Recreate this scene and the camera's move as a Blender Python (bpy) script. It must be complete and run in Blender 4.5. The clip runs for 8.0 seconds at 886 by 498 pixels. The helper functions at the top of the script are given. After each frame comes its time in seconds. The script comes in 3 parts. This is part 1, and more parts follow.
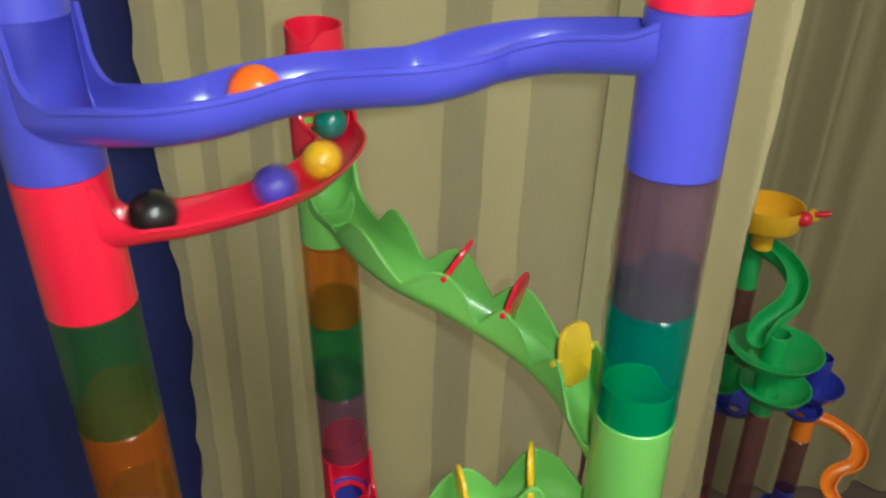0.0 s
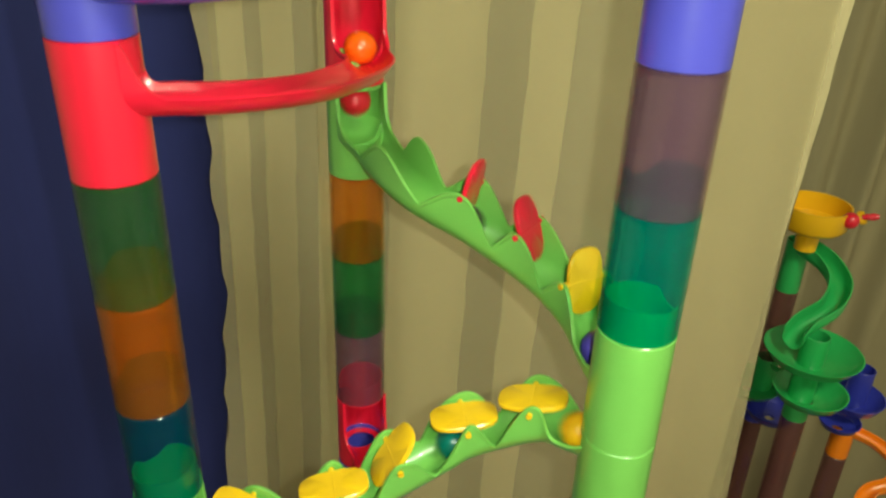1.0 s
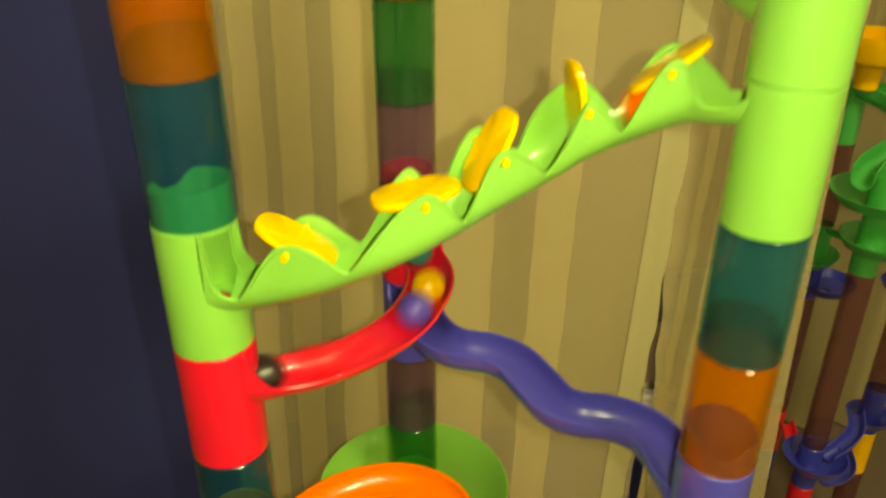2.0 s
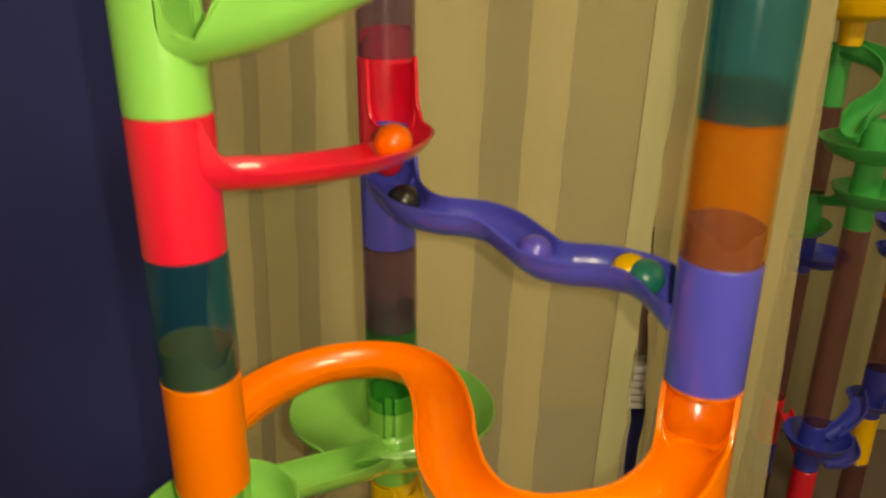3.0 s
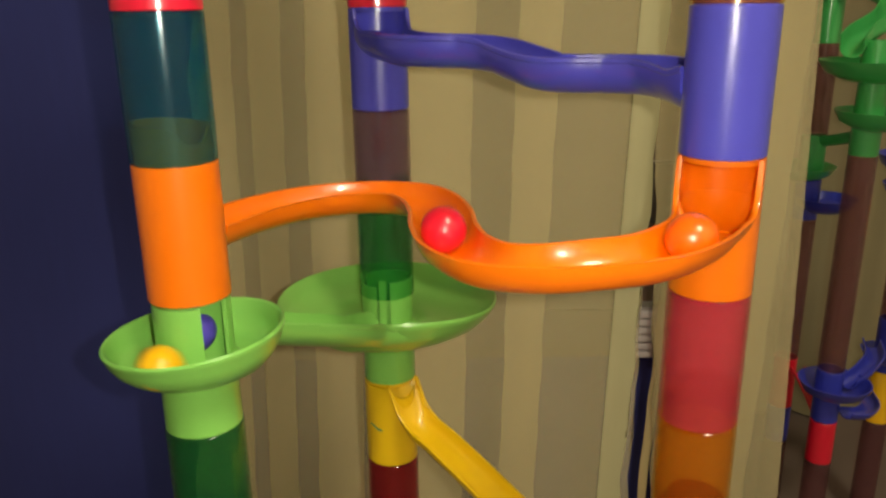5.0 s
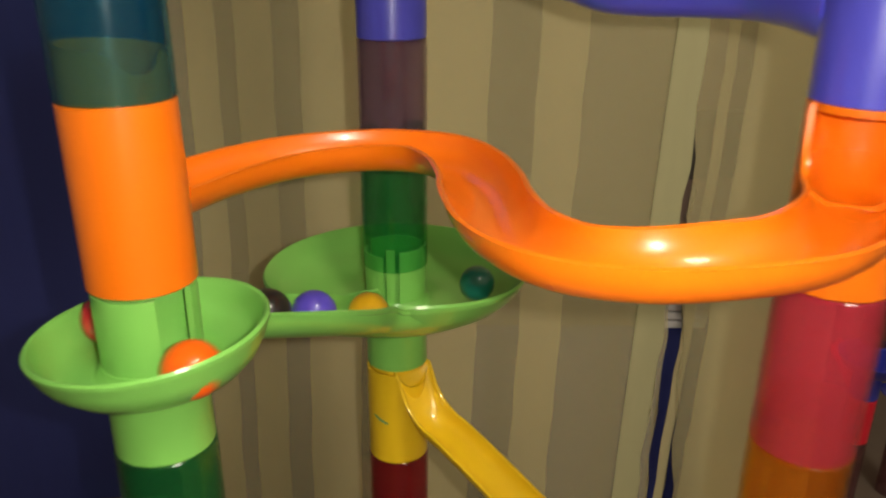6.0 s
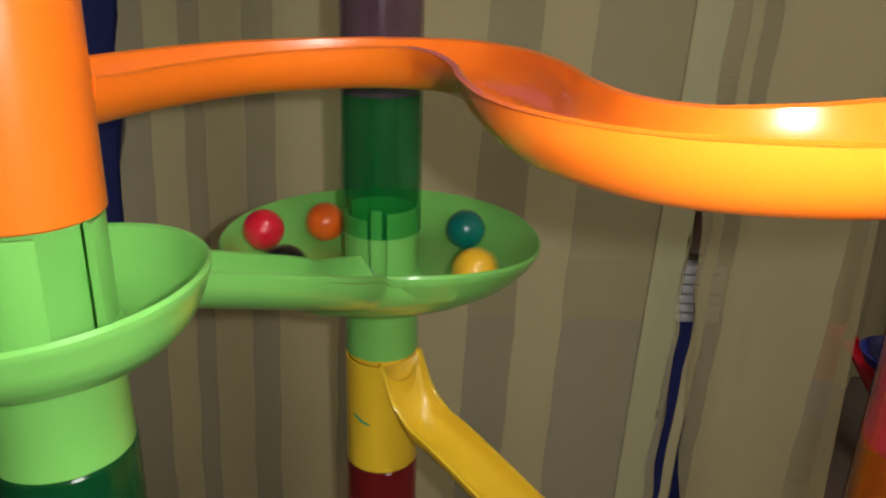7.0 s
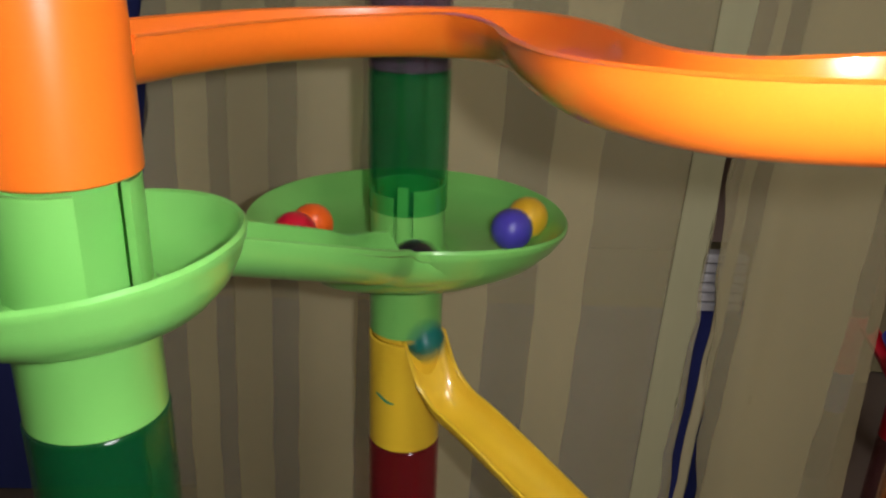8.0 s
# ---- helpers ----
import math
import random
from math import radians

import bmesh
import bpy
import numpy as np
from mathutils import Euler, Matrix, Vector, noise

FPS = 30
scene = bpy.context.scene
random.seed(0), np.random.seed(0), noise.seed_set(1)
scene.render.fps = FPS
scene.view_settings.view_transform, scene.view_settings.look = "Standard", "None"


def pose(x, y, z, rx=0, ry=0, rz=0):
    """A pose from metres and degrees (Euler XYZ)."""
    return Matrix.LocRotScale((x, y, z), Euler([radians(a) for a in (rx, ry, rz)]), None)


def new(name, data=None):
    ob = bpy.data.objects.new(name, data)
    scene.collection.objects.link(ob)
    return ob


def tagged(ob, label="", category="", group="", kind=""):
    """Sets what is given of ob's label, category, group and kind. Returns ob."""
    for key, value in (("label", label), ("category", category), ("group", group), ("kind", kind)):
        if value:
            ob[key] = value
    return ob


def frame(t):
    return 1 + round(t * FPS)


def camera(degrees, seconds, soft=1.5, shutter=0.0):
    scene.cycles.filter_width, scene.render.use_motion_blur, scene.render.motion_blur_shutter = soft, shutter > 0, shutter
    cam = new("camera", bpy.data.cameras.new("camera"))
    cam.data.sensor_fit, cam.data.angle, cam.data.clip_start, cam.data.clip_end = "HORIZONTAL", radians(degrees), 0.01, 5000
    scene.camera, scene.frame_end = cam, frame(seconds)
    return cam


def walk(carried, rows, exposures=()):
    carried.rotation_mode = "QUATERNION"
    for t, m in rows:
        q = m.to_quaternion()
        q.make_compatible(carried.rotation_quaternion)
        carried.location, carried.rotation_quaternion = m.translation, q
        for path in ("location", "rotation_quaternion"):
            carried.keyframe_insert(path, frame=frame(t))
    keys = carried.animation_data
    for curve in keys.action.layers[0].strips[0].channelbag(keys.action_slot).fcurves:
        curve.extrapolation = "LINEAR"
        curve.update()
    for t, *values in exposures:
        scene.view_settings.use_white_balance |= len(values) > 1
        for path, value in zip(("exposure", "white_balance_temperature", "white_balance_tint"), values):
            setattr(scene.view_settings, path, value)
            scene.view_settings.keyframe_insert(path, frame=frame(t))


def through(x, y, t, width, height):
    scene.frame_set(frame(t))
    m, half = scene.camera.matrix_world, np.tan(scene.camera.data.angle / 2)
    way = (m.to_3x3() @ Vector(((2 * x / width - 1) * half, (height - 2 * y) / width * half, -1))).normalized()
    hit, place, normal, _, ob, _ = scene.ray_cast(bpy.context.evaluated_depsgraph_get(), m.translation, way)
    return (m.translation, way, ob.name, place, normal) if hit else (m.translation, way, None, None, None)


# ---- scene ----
cam = camera(59.1, 8.0, 2.3, 0.5)

# seconds, eye, yaw, pitch, roll
PATH = [
    (0.0, 0.0007, 0.0002, 1.3006, -1.09, -28.74, 0.18),
    (0.5, 0.0052, -0.0115, 1.2659, 1.31, -27.01, 0.74),
    (1.0, 0.0251, -0.0355, 1.2470, 3.24, -27.05, 2.15),
    (1.5, -0.0032, -0.0443, 1.1793, 2.86, -28.09, 1.49),
    (2.0, -0.0338, -0.0161, 1.0439, 1.58, -27.41, 0.07),
    (2.2, -0.0471, -0.0234, 1.0159, 0.22, -26.36, 0.31),
    (3.3, -0.0212, -0.0519, 0.8341, 0.68, -18.92, 0.40),
    (3.5, -0.0190, -0.0555, 0.7948, 1.04, -16.68, -0.18),
    (4.0, -0.0141, -0.0563, 0.7367, 0.65, -13.49, -1.25),
    (4.5, -0.0108, -0.0584, 0.7431, 0.39, -14.48, -1.43),
    (5.0, -0.0285, -0.0628, 0.7442, 0.19, -17.36, -0.74),
    (5.2, -0.0262, -0.0622, 0.7438, 0.19, -18.65, -0.50),
    (6.3, -0.0557, 0.0860, 0.7018, -1.14, -21.50, 1.13),
    (6.5, -0.0584, 0.1058, 0.6834, -2.08, -21.48, 1.37),
    (7.0, -0.0567, 0.1176, 0.6705, -2.16, -21.10, 1.68),
    (7.5, -0.0657, 0.1198, 0.6673, -2.23, -21.29, 1.90),
    (8.0, -0.0636, 0.1174, 0.6620, -1.18, -21.63, 2.01),
]


def eye_pose(x, y, z, yaw, pitch, roll):
    return pose(x, y, z, 90 + pitch, 0, yaw) @ pose(0, 0, 0, 0, 0, roll)


EXPOSURES = [(0.0, 0.0, 5450, 0), (0.5, 0.1, 5700, -4), (1.0, 0.22, 6400, -11), (1.5, 0.42, 8500, -22), (2.0, 0.34, 12800, -16), (2.2, 0.34, 12800, -16), (3.5, -0.08, 6700, 8), (5.2, 0.0, 7050, 7), (6.3, -0.58, 6300, 8), (6.6, -0.76, 6000, 8), (8.0, -0.80, 5500, 15)]
walk(cam, [(r[0], eye_pose(*r[1:])) for r in PATH], EXPOSURES)

# ---- light: a torch beside the lens and a weak unseen fill lamp overhead behind it; the room is closed ----
TORCH = 12400.0
world = bpy.data.worlds.new("night_room")
world.use_nodes = True
world.node_tree.nodes["Background"].inputs[0].default_value = (0.5, 0.45, 0.35, 1)
world.node_tree.nodes["Background"].inputs[1].default_value = 0.02
scene.world = world
# added fill that evens out the torch's falloff; no fixture belongs to it
room = bpy.data.lights.new("unseen_fill_lamp", "AREA")
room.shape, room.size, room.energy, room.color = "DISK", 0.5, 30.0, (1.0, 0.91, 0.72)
new("unseen_fill_lamp", room).matrix_basis = pose(0.7, -0.7, 2.34)


# ---- materials ----
def material(name, color, rough=0.35, metal=0.0, emit=0.0):
    m = bpy.data.materials.new(name)
    m.use_nodes = True
    b = m.node_tree.nodes["Principled BSDF"]
    b.inputs["Base Color"].default_value = (*color, 1)
    b.inputs["Roughness"].default_value = rough
    b.inputs["Metallic"].default_value = metal
    if emit:
        b.inputs["Emission Color"].default_value = (*color, 1)
        b.inputs["Emission Strength"].default_value = emit
    return m


def plastic(name, color, rough=0.30, grain=1.0):
    """Moulded toy plastic: faint mottling, scuffs in the gloss, a slight waviness."""
    m = material(name, color, rough)
    nt = m.node_tree
    b = nt.nodes["Principled BSDF"]
    co = nt.nodes.new("ShaderNodeTexCoord")
    big = nt.nodes.new("ShaderNodeTexNoise")
    big.inputs["Scale"].default_value = 14
    big.inputs["Detail"].default_value = 5
    fine = nt.nodes.new("ShaderNodeTexNoise")
    fine.inputs["Scale"].default_value = 45
    fine.inputs["Detail"].default_value = 6
    for n in (big, fine):
        nt.links.new(co.outputs["Object"], n.inputs["Vector"])
    mix = nt.nodes.new("ShaderNodeMix")
    mix.data_type = "RGBA"
    mix.inputs["A"].default_value = (*[c * 0.93 for c in color], 1)
    mix.inputs["B"].default_value = (*[min(1, c * 1.06 + 0.002) for c in color], 1)
    nt.links.new(big.outputs["Fac"], mix.inputs["Factor"])
    nt.links.new(mix.outputs["Result"], b.inputs["Base Color"])
    ramp = nt.nodes.new("ShaderNodeMapRange")
    ramp.inputs["From Min"].default_value, ramp.inputs["From Max"].default_value = 0.3, 0.75
    ramp.inputs["To Min"].default_value, ramp.inputs["To Max"].default_value = rough * 0.92, rough * 1.12
    nt.links.new(fine.outputs["Fac"], ramp.inputs["Value"])
    nt.links.new(ramp.outputs["Result"], b.inputs["Roughness"])
    bump = nt.nodes.new("ShaderNodeBump")
    b.inputs["Coat Weight"].default_value, b.inputs["Coat Roughness"].default_value = 0.55, 0.06
    bump.inputs["Strength"].default_value = 0.03 * grain
    bump.inputs["Distance"].default_value = 0.002
    nt.links.new(big.outputs["Fac"], bump.inputs["Height"])
    nt.links.new(bump.outputs["Normal"], b.inputs["Normal"])
    return m


def clear_plastic(name, color, body=0.11):
    """Tinted see-through plastic: light passes tinted, a part is scattered in the body, and the skin is glossy."""
    m = bpy.data.materials.new(name)
    m.use_nodes = True
    nt = m.node_tree
    b = nt.nodes["Principled BSDF"]
    out = nt.nodes["Material Output"]
    b.inputs["Base Color"].default_value = (*[c * 0.75 for c in color], 1)
    b.inputs["Roughness"].default_value = 0.16
    tr = nt.nodes.new("ShaderNodeBsdfTransparent")
    tr.inputs["Color"].default_value = (*[min(1, c ** 0.14) for c in color], 1)
    face = nt.nodes.new("ShaderNodeLayerWeight")
    face.inputs["Blend"].default_value = 0.5
    steep = nt.nodes.new("ShaderNodeMath")
    steep.operation, steep.inputs[1].default_value = "POWER", 5.0
    nt.links.new(face.outputs["Facing"], steep.inputs[0])
    fr = nt.nodes.new("ShaderNodeMapRange")
    fr.inputs["To Min"].default_value, fr.inputs["To Max"].default_value = 0.035, 0.45
    nt.links.new(steep.outputs[0], fr.inputs["Value"])
    noise_ = nt.nodes.new("ShaderNodeTexNoise")
    noise_.inputs["Scale"].default_value = 60
    co = nt.nodes.new("ShaderNodeTexCoord")
    nt.links.new(co.outputs["Object"], noise_.inputs["Vector"])
    vary = nt.nodes.new("ShaderNodeMapRange")
    vary.inputs["To Min"].default_value, vary.inputs["To Max"].default_value = body * 0.75, body * 1.25
    nt.links.new(noise_.outputs["Fac"], vary.inputs["Value"])
    mix = nt.nodes.new("ShaderNodeMixShader")
    nt.links.new(vary.outputs["Result"], mix.inputs["Fac"])
    nt.links.new(tr.outputs[0], mix.inputs[1])
    nt.links.new(b.outputs[0], mix.inputs[2])
    gl = nt.nodes.new("ShaderNodeBsdfGlossy")
    gl.inputs["Roughness"].default_value = 0.12
    top = nt.nodes.new("ShaderNodeMixShader")
    nt.links.new(fr.outputs[0], top.inputs["Fac"])
    nt.links.new(mix.outputs[0], top.inputs[1])
    nt.links.new(gl.outputs[0], top.inputs[2])
    nt.links.new(top.outputs[0], out.inputs["Surface"])
    return m


def cloth(name, color, through=0.0, weave=1.0):
    """Curtain cloth: woven grain, faint slubs and stains; a sheer cloth lets some light through."""
    m = material(name, color, 0.85)
    nt = m.node_tree
    b = nt.nodes["Principled BSDF"]
    out = nt.nodes["Material Output"]
    co = nt.nodes.new("ShaderNodeTexCoord")
    mp = nt.nodes.new("ShaderNodeMapping")
    mp.inputs["Scale"].default_value = (90, 90, 10)
    nt.links.new(co.outputs["Object"], mp.inputs["Vector"])
    slub = nt.nodes.new("ShaderNodeTexNoise")
    slub.inputs["Scale"].default_value = 1.0
    slub.inputs["Detail"].default_value = 4
    nt.links.new(mp.outputs[0], slub.inputs["Vector"])
    big = nt.nodes.new("ShaderNodeTexNoise")
    big.inputs["Scale"].default_value = 5
    big.inputs["Detail"].default_value = 6
    nt.links.new(co.outputs["Object"], big.inputs["Vector"])
    add = nt.nodes.new("ShaderNodeMath")
    add.operation = "ADD"
    nt.links.new(slub.outputs["Fac"], add.inputs[0])
    nt.links.new(big.outputs["Fac"], add.inputs[1])
    rng = nt.nodes.new("ShaderNodeMapRange")
    rng.inputs["From Min"].default_value, rng.inputs["From Max"].default_value = 0.6, 1.4
    nt.links.new(add.outputs[0], rng.inputs["Value"])
    mix = nt.nodes.new("ShaderNodeMix")
    mix.data_type = "RGBA"
    mix.inputs["A"].default_value = (*[c * 0.95 for c in color], 1)
    mix.inputs["B"].default_value = (*[min(1, c * 1.05) for c in color], 1)
    nt.links.new(rng.outputs["Result"], mix.inputs["Factor"])
    nt.links.new(mix.outputs["Result"], b.inputs["Base Color"])
    bump = nt.nodes.new("ShaderNodeBump")
    bump.inputs["Strength"].default_value = 0.10 * weave
    bump.inputs["Distance"].default_value = 0.001
    nt.links.new(slub.outputs["Fac"], bump.inputs["Height"])
    nt.links.new(bump.outputs["Normal"], b.inputs["Normal"])
    if through:
        tr = nt.nodes.new("ShaderNodeBsdfTransparent")
        ms = nt.nodes.new("ShaderNodeMixShader")
        ms.inputs["Fac"].default_value = through
        nt.links.new(b.outputs[0], ms.inputs[1])
        nt.links.new(tr.outputs[0], ms.inputs[2])
        nt.links.new(ms.outputs[0], out.inputs["Surface"])
    return m


BLUE = plastic("blue_plastic", (0.065, 0.065, 0.50))
RED = plastic("red_plastic", (0.74, 0.006, 0.04))
GREEN = plastic("light_green_plastic", (0.215, 0.55, 0.105))
ORANGE = plastic("orange_plastic", (0.87, 0.175, 0.004))
YELLOW = plastic("yellow_plastic", (0.88, 0.56, 0.015))
C_GREEN = clear_plastic("clear_green", (0.09, 0.28, 0.08), 0.11)
C_GREEN2 = clear_plastic("clear_bottle_green", (0.025, 0.30, 0.08), 0.14)
C_ORANGE = clear_plastic("clear_orange", (0.90, 0.25, 0.012), 0.12)
C_TEAL = clear_plastic("clear_teal", (0.006, 0.18, 0.30), 0.10)
C_TEAL2 = clear_plastic("clear_sea_teal", (0.006, 0.34, 0.30), 0.14)
C_PURPLE = clear_plastic("clear_purple", (0.26, 0.14, 0.24), 0.17)
C_PINK = clear_plastic("clear_pink", (0.95, 0.09, 0.15), 0.22)
C_RED = clear_plastic("clear_red", (0.45, 0.015, 0.03), 0.17)
R_PURPLE = clear_plastic("rear_clear_purple", (0.30, 0.12, 0.14), 0.17)
R_GREEN = plastic("rear_green_plastic", (0.055, 0.44, 0.11))
R_BLUE = plastic("rear_blue_plastic", (0.035, 0.045, 0.42))
R_RED = plastic("rear_red_plastic", (0.70, 0.01, 0.035))
R_YELLOW = plastic("rear_yellow_plastic", (0.9, 0.50, 0.015))
R_ORANGE = plastic("rear_orange_plastic", (0.9, 0.24, 0.01))
MARK = plastic("green_ink", (0.03, 0.30, 0.16), 0.5)
FRAME = plastic("dark_window_frame", (0.06, 0.05, 0.045), 0.4)
BLACK = plastic("black_plastic", (0.01, 0.01, 0.01), 0.4)
WHITE = plastic("grey_white_paint", (0.52, 0.50, 0.52), 0.5)
GLASSY = plastic("dark_window_pane", (0.26, 0.18, 0.15), 0.25)
WALL_PAINT = plastic("wall_paint", (0.72, 0.68, 0.58), 0.7)
FLOOR_M = cloth("floor_carpet", (0.14, 0.10, 0.08))
CURTAIN = cloth("olive_curtain", (0.69, 0.60, 0.345), 0.635)
FOLD = cloth("olive_curtain_folded", (0.69, 0.60, 0.345), 0.09)
# opaque, at about half the colour values of the sheer olive cloth
CURTAIN_B = cloth("olive_curtain_dark", (0.33, 0.28, 0.16))
HEM = cloth("curtain_hem", (0.50, 0.47, 0.27))
BLIND = cloth("drab_blind", (0.17, 0.15, 0.105))
NAVY = cloth("navy_cloth", (0.030, 0.040, 0.21))
TORCH_GLOW = material("torch_glow", (1.0, 0.93, 0.80), 0.5, 0, TORCH)


# ---- building helpers ----
def thing(name, x, y, z, label, category, group="", rz=0):
    ob = new(name)
    ob.empty_display_size = 0.02
    ob.matrix_basis = pose(x, y, z, 0, 0, rz)
    return tagged(ob, label, category, group)


def part(name, bm, mat, parent=None, label="", smooth=True):
    me = bpy.data.meshes.new(name)
    bm.normal_update()
    bm.to_mesh(me)
    bm.free()
    me.materials.append(mat)
    if smooth:
        for p in me.polygons:
            p.use_smooth = True
        me.set_sharp_from_angle(angle=radians(38))
    ob = new(name, me)
    ob.parent = parent
    if label:
        ob["label"] = label
    return ob


def grid_faces(bm, rows, close_u=False, close_v=False):
    """Faces between rows of vertices; close_u joins the last row to the first, close_v the ends of each row."""
    n, k = len(rows), len(rows[0])
    for i in range(n if close_u else n - 1):
        a, b = rows[i], rows[(i + 1) % n]
        for j in range(k if close_v else k - 1):
            j2 = (j + 1) % k
            bm.faces.new([a[j], a[j2], b[j2], b[j]])


def lathe(profile, seg=48, a0=0.0, a1=360.0, bm=None, closed=True):
    """A closed outline of (radius, height) turned about z, all round or between two angles."""
    bm = bm or bmesh.new()
    full = abs(a1 - a0) >= 359.9
    n = seg if full else seg + 1
    rows = []
    for i in range(n):
        a = radians(a0 + (a1 - a0) * i / seg)
        rows.append([bm.verts.new((r * math.cos(a), r * math.sin(a), z)) for r, z in profile])
    grid_faces(bm, rows, full, closed)
    if not full and closed:
        bm.faces.new(rows[0][::-1])
        bm.faces.new(rows[-1])
    bmesh.ops.recalc_face_normals(bm, faces=bm.faces[:])
    return bm


def ring(r_out, r_in, z0, z1, bev=0.0006, low=True, high=True):
    """The outline of a tube's wall, its outer edges eased where low or high say so."""
    a, b = (bev if low else 0.00002), (bev if high else 0.00002)
    return [(r_in, z0), (r_out - a, z0), (r_out, z0 + a), (r_out, z1 - b), (r_out - b, z1), (r_in, z1)]


STEP = 0.07125
TUBE_R = 0.021
WALL = 0.0014


LEVELS = [1.1652, 1.0952, 1.0253, 0.9542, 0.8845, 0.8139, 0.743, 0.6717, 0.6005, 0.5267, 0.4546, 0.3802]


def level(k):
    """The height of the joint k; the joints are counted downwards."""
    if k < 1:
        return LEVELS[0] + 0.0702 * (1 - k)
    return LEVELS[k - 1] if k <= 12 else LEVELS[-1] - 0.0722 * (k - 12)


TOWER = {"L": (-0.1627, 0.3216), "M": (-0.0752, 0.5208), "R": (0.1092, 0.3215)}


def neck_mesh():
    """The plug on a piece's top, which sits in the tube above: a thin ring with a slanted rim and one notch."""
    bm = bmesh.new()
    seg, rows = 40, []
    for i in range(seg):
        a = 2 * math.pi * i / seg
        dip = max(0.0, 1 - abs(((math.degrees(a) - 200) + 180) % 360 - 180) / 34)
        h = 0.0185 + 0.0016 * math.sin(a + 0.6) - 0.007 * min(1.0, dip * 1.6)
        c, s = math.cos(a), math.sin(a)
        rows.append([bm.verts.new((r * c, r * s, z)) for r, z in ((0.0181, -0.003), (0.0192, -0.003), (0.0192, h), (0.0181, h))])
    grid_faces(bm, rows, True, True)
    bmesh.ops.recalc_face_normals(bm, faces=bm.faces[:])
    return bm


def tube(tower, k, mat, label, k_to=None):
    """A stacked tube from level k down to the next."""
    x, y = TOWER[tower]
    z0, z1 = level(k_to or k + 1), level(k)
    ob = thing("tube_piece", x, y, z0, label, "toy tube", "marble tower tubes")
    h = z1 - z0
    part("tube", lathe(ring(TUBE_R + 0.0002, TUBE_R - WALL, 0.0002, h - 0.0002)), mat, ob)
    nk = part("neck", neck_mesh(), mat, ob)
    nk.matrix_basis = pose(0, 0, h, 0, 0, 37 * k + 11 * len(label))
    return ob


def smooth_path(pts, n):
    """Points spread evenly along a smooth curve through pts."""
    P = [Vector(p) for p in pts]
    P = [P[0] * 2 - P[1], *P, P[-1] * 2 - P[-2]]
    dense = []
    for i in range(1, len(P) - 2):
        a, b, c, d = P[i - 1:i + 3]
        for j in range(24):
            t = j / 24
            dense.append(0.5 * (2 * b + (c - a) * t + (2 * a - 5 * b + 4 * c - d) * t * t + (3 * b - a - 3 * c + d) * t ** 3))
    dense.append(P[-2])
    run = [0.0]
    for a, b in zip(dense, dense[1:]):
        run.append(run[-1] + (b - a).length)
    out, j = [], 0
    for i in range(n):
        s = run[-1] * i / (n - 1)
        while j < len(run) - 2 and run[j + 1] < s:
            j += 1
        f = (s - run[j]) / max(1e-9, run[j + 1] - run[j])
        out.append(dense[j].lerp(dense[j + 1], f))
    return out


RO, SKIN = 0.0165, 0.0014


def u_section(hl, hr, ro, skin):
    """The outline of an open U: outer skin from the left rim under to the right rim, then the inner skin back; 0 is its lowest point."""
    def arm(h, r, grow):
        top = math.acos(max(-1.0, 1 - h / ro)) if h < ro else math.pi / 2
        pts = [(r * math.sin(top * q / 8), ro - r * math.cos(top * q / 8)) for q in range(9)]
        rise = max(0.0, h - ro)
        x, z = pts[-1]
        return pts + [(x, z + max(0.0, rise - 0.0030)), (x + grow, z + max(0.0, rise - 0.0021)), (x + grow, z + rise)]
    lip = 0.0009
    o_r, i_r = arm(hr, ro, lip), arm(hr, ro - skin, 0)
    o_l, i_l = arm(hl, ro, lip), arm(hl, ro - skin, 0)
    outer = [(-x, z) for x, z in o_l[::-1]] + o_r[1:]
    inner = [(-x, z) for x, z in i_l[::-1]] + i_r[1:]
    cr = ((outer[-1][0] + inner[-1][0]) / 2, max(outer[-1][1], inner[-1][1]) + 0.0006)
    cl = ((outer[0][0] + inner[0][0]) / 2, max(outer[0][1], inner[0][1]) + 0.0006)
    return outer + [cr] + inner[::-1] + [cl]


def trough(pts, left, right, n=96, ro=RO, skin=SKIN, wide=lambda u: 1.0):
    """An open channel along the path of its outer bottom; left(u), right(u): the height of its walls over that, u from 0 to 1; wide(u) spreads it sideways."""
    path = smooth_path(pts, n)
    bm = bmesh.new()
    rows = []
    for i, p in enumerate(path):
        u = i / (n - 1)
        d = path[min(n - 1, i + 1)] - path[max(0, i - 1)]
        side = Vector((d.y, -d.x, 0)).normalized()      # to the right of the way
        rows.append([bm.verts.new(p + side * a * wide(u) + Vector((0, 0, b))) for a, b in u_section(left(u), right(u), ro, skin)])
    grid_faces(bm, rows, False, True)
    bm.faces.new(rows[0])
    bm.faces.new(rows[-1][::-1])
    bmesh.ops.recalc_face_normals(bm, faces=bm.faces[:])
    return bm, path


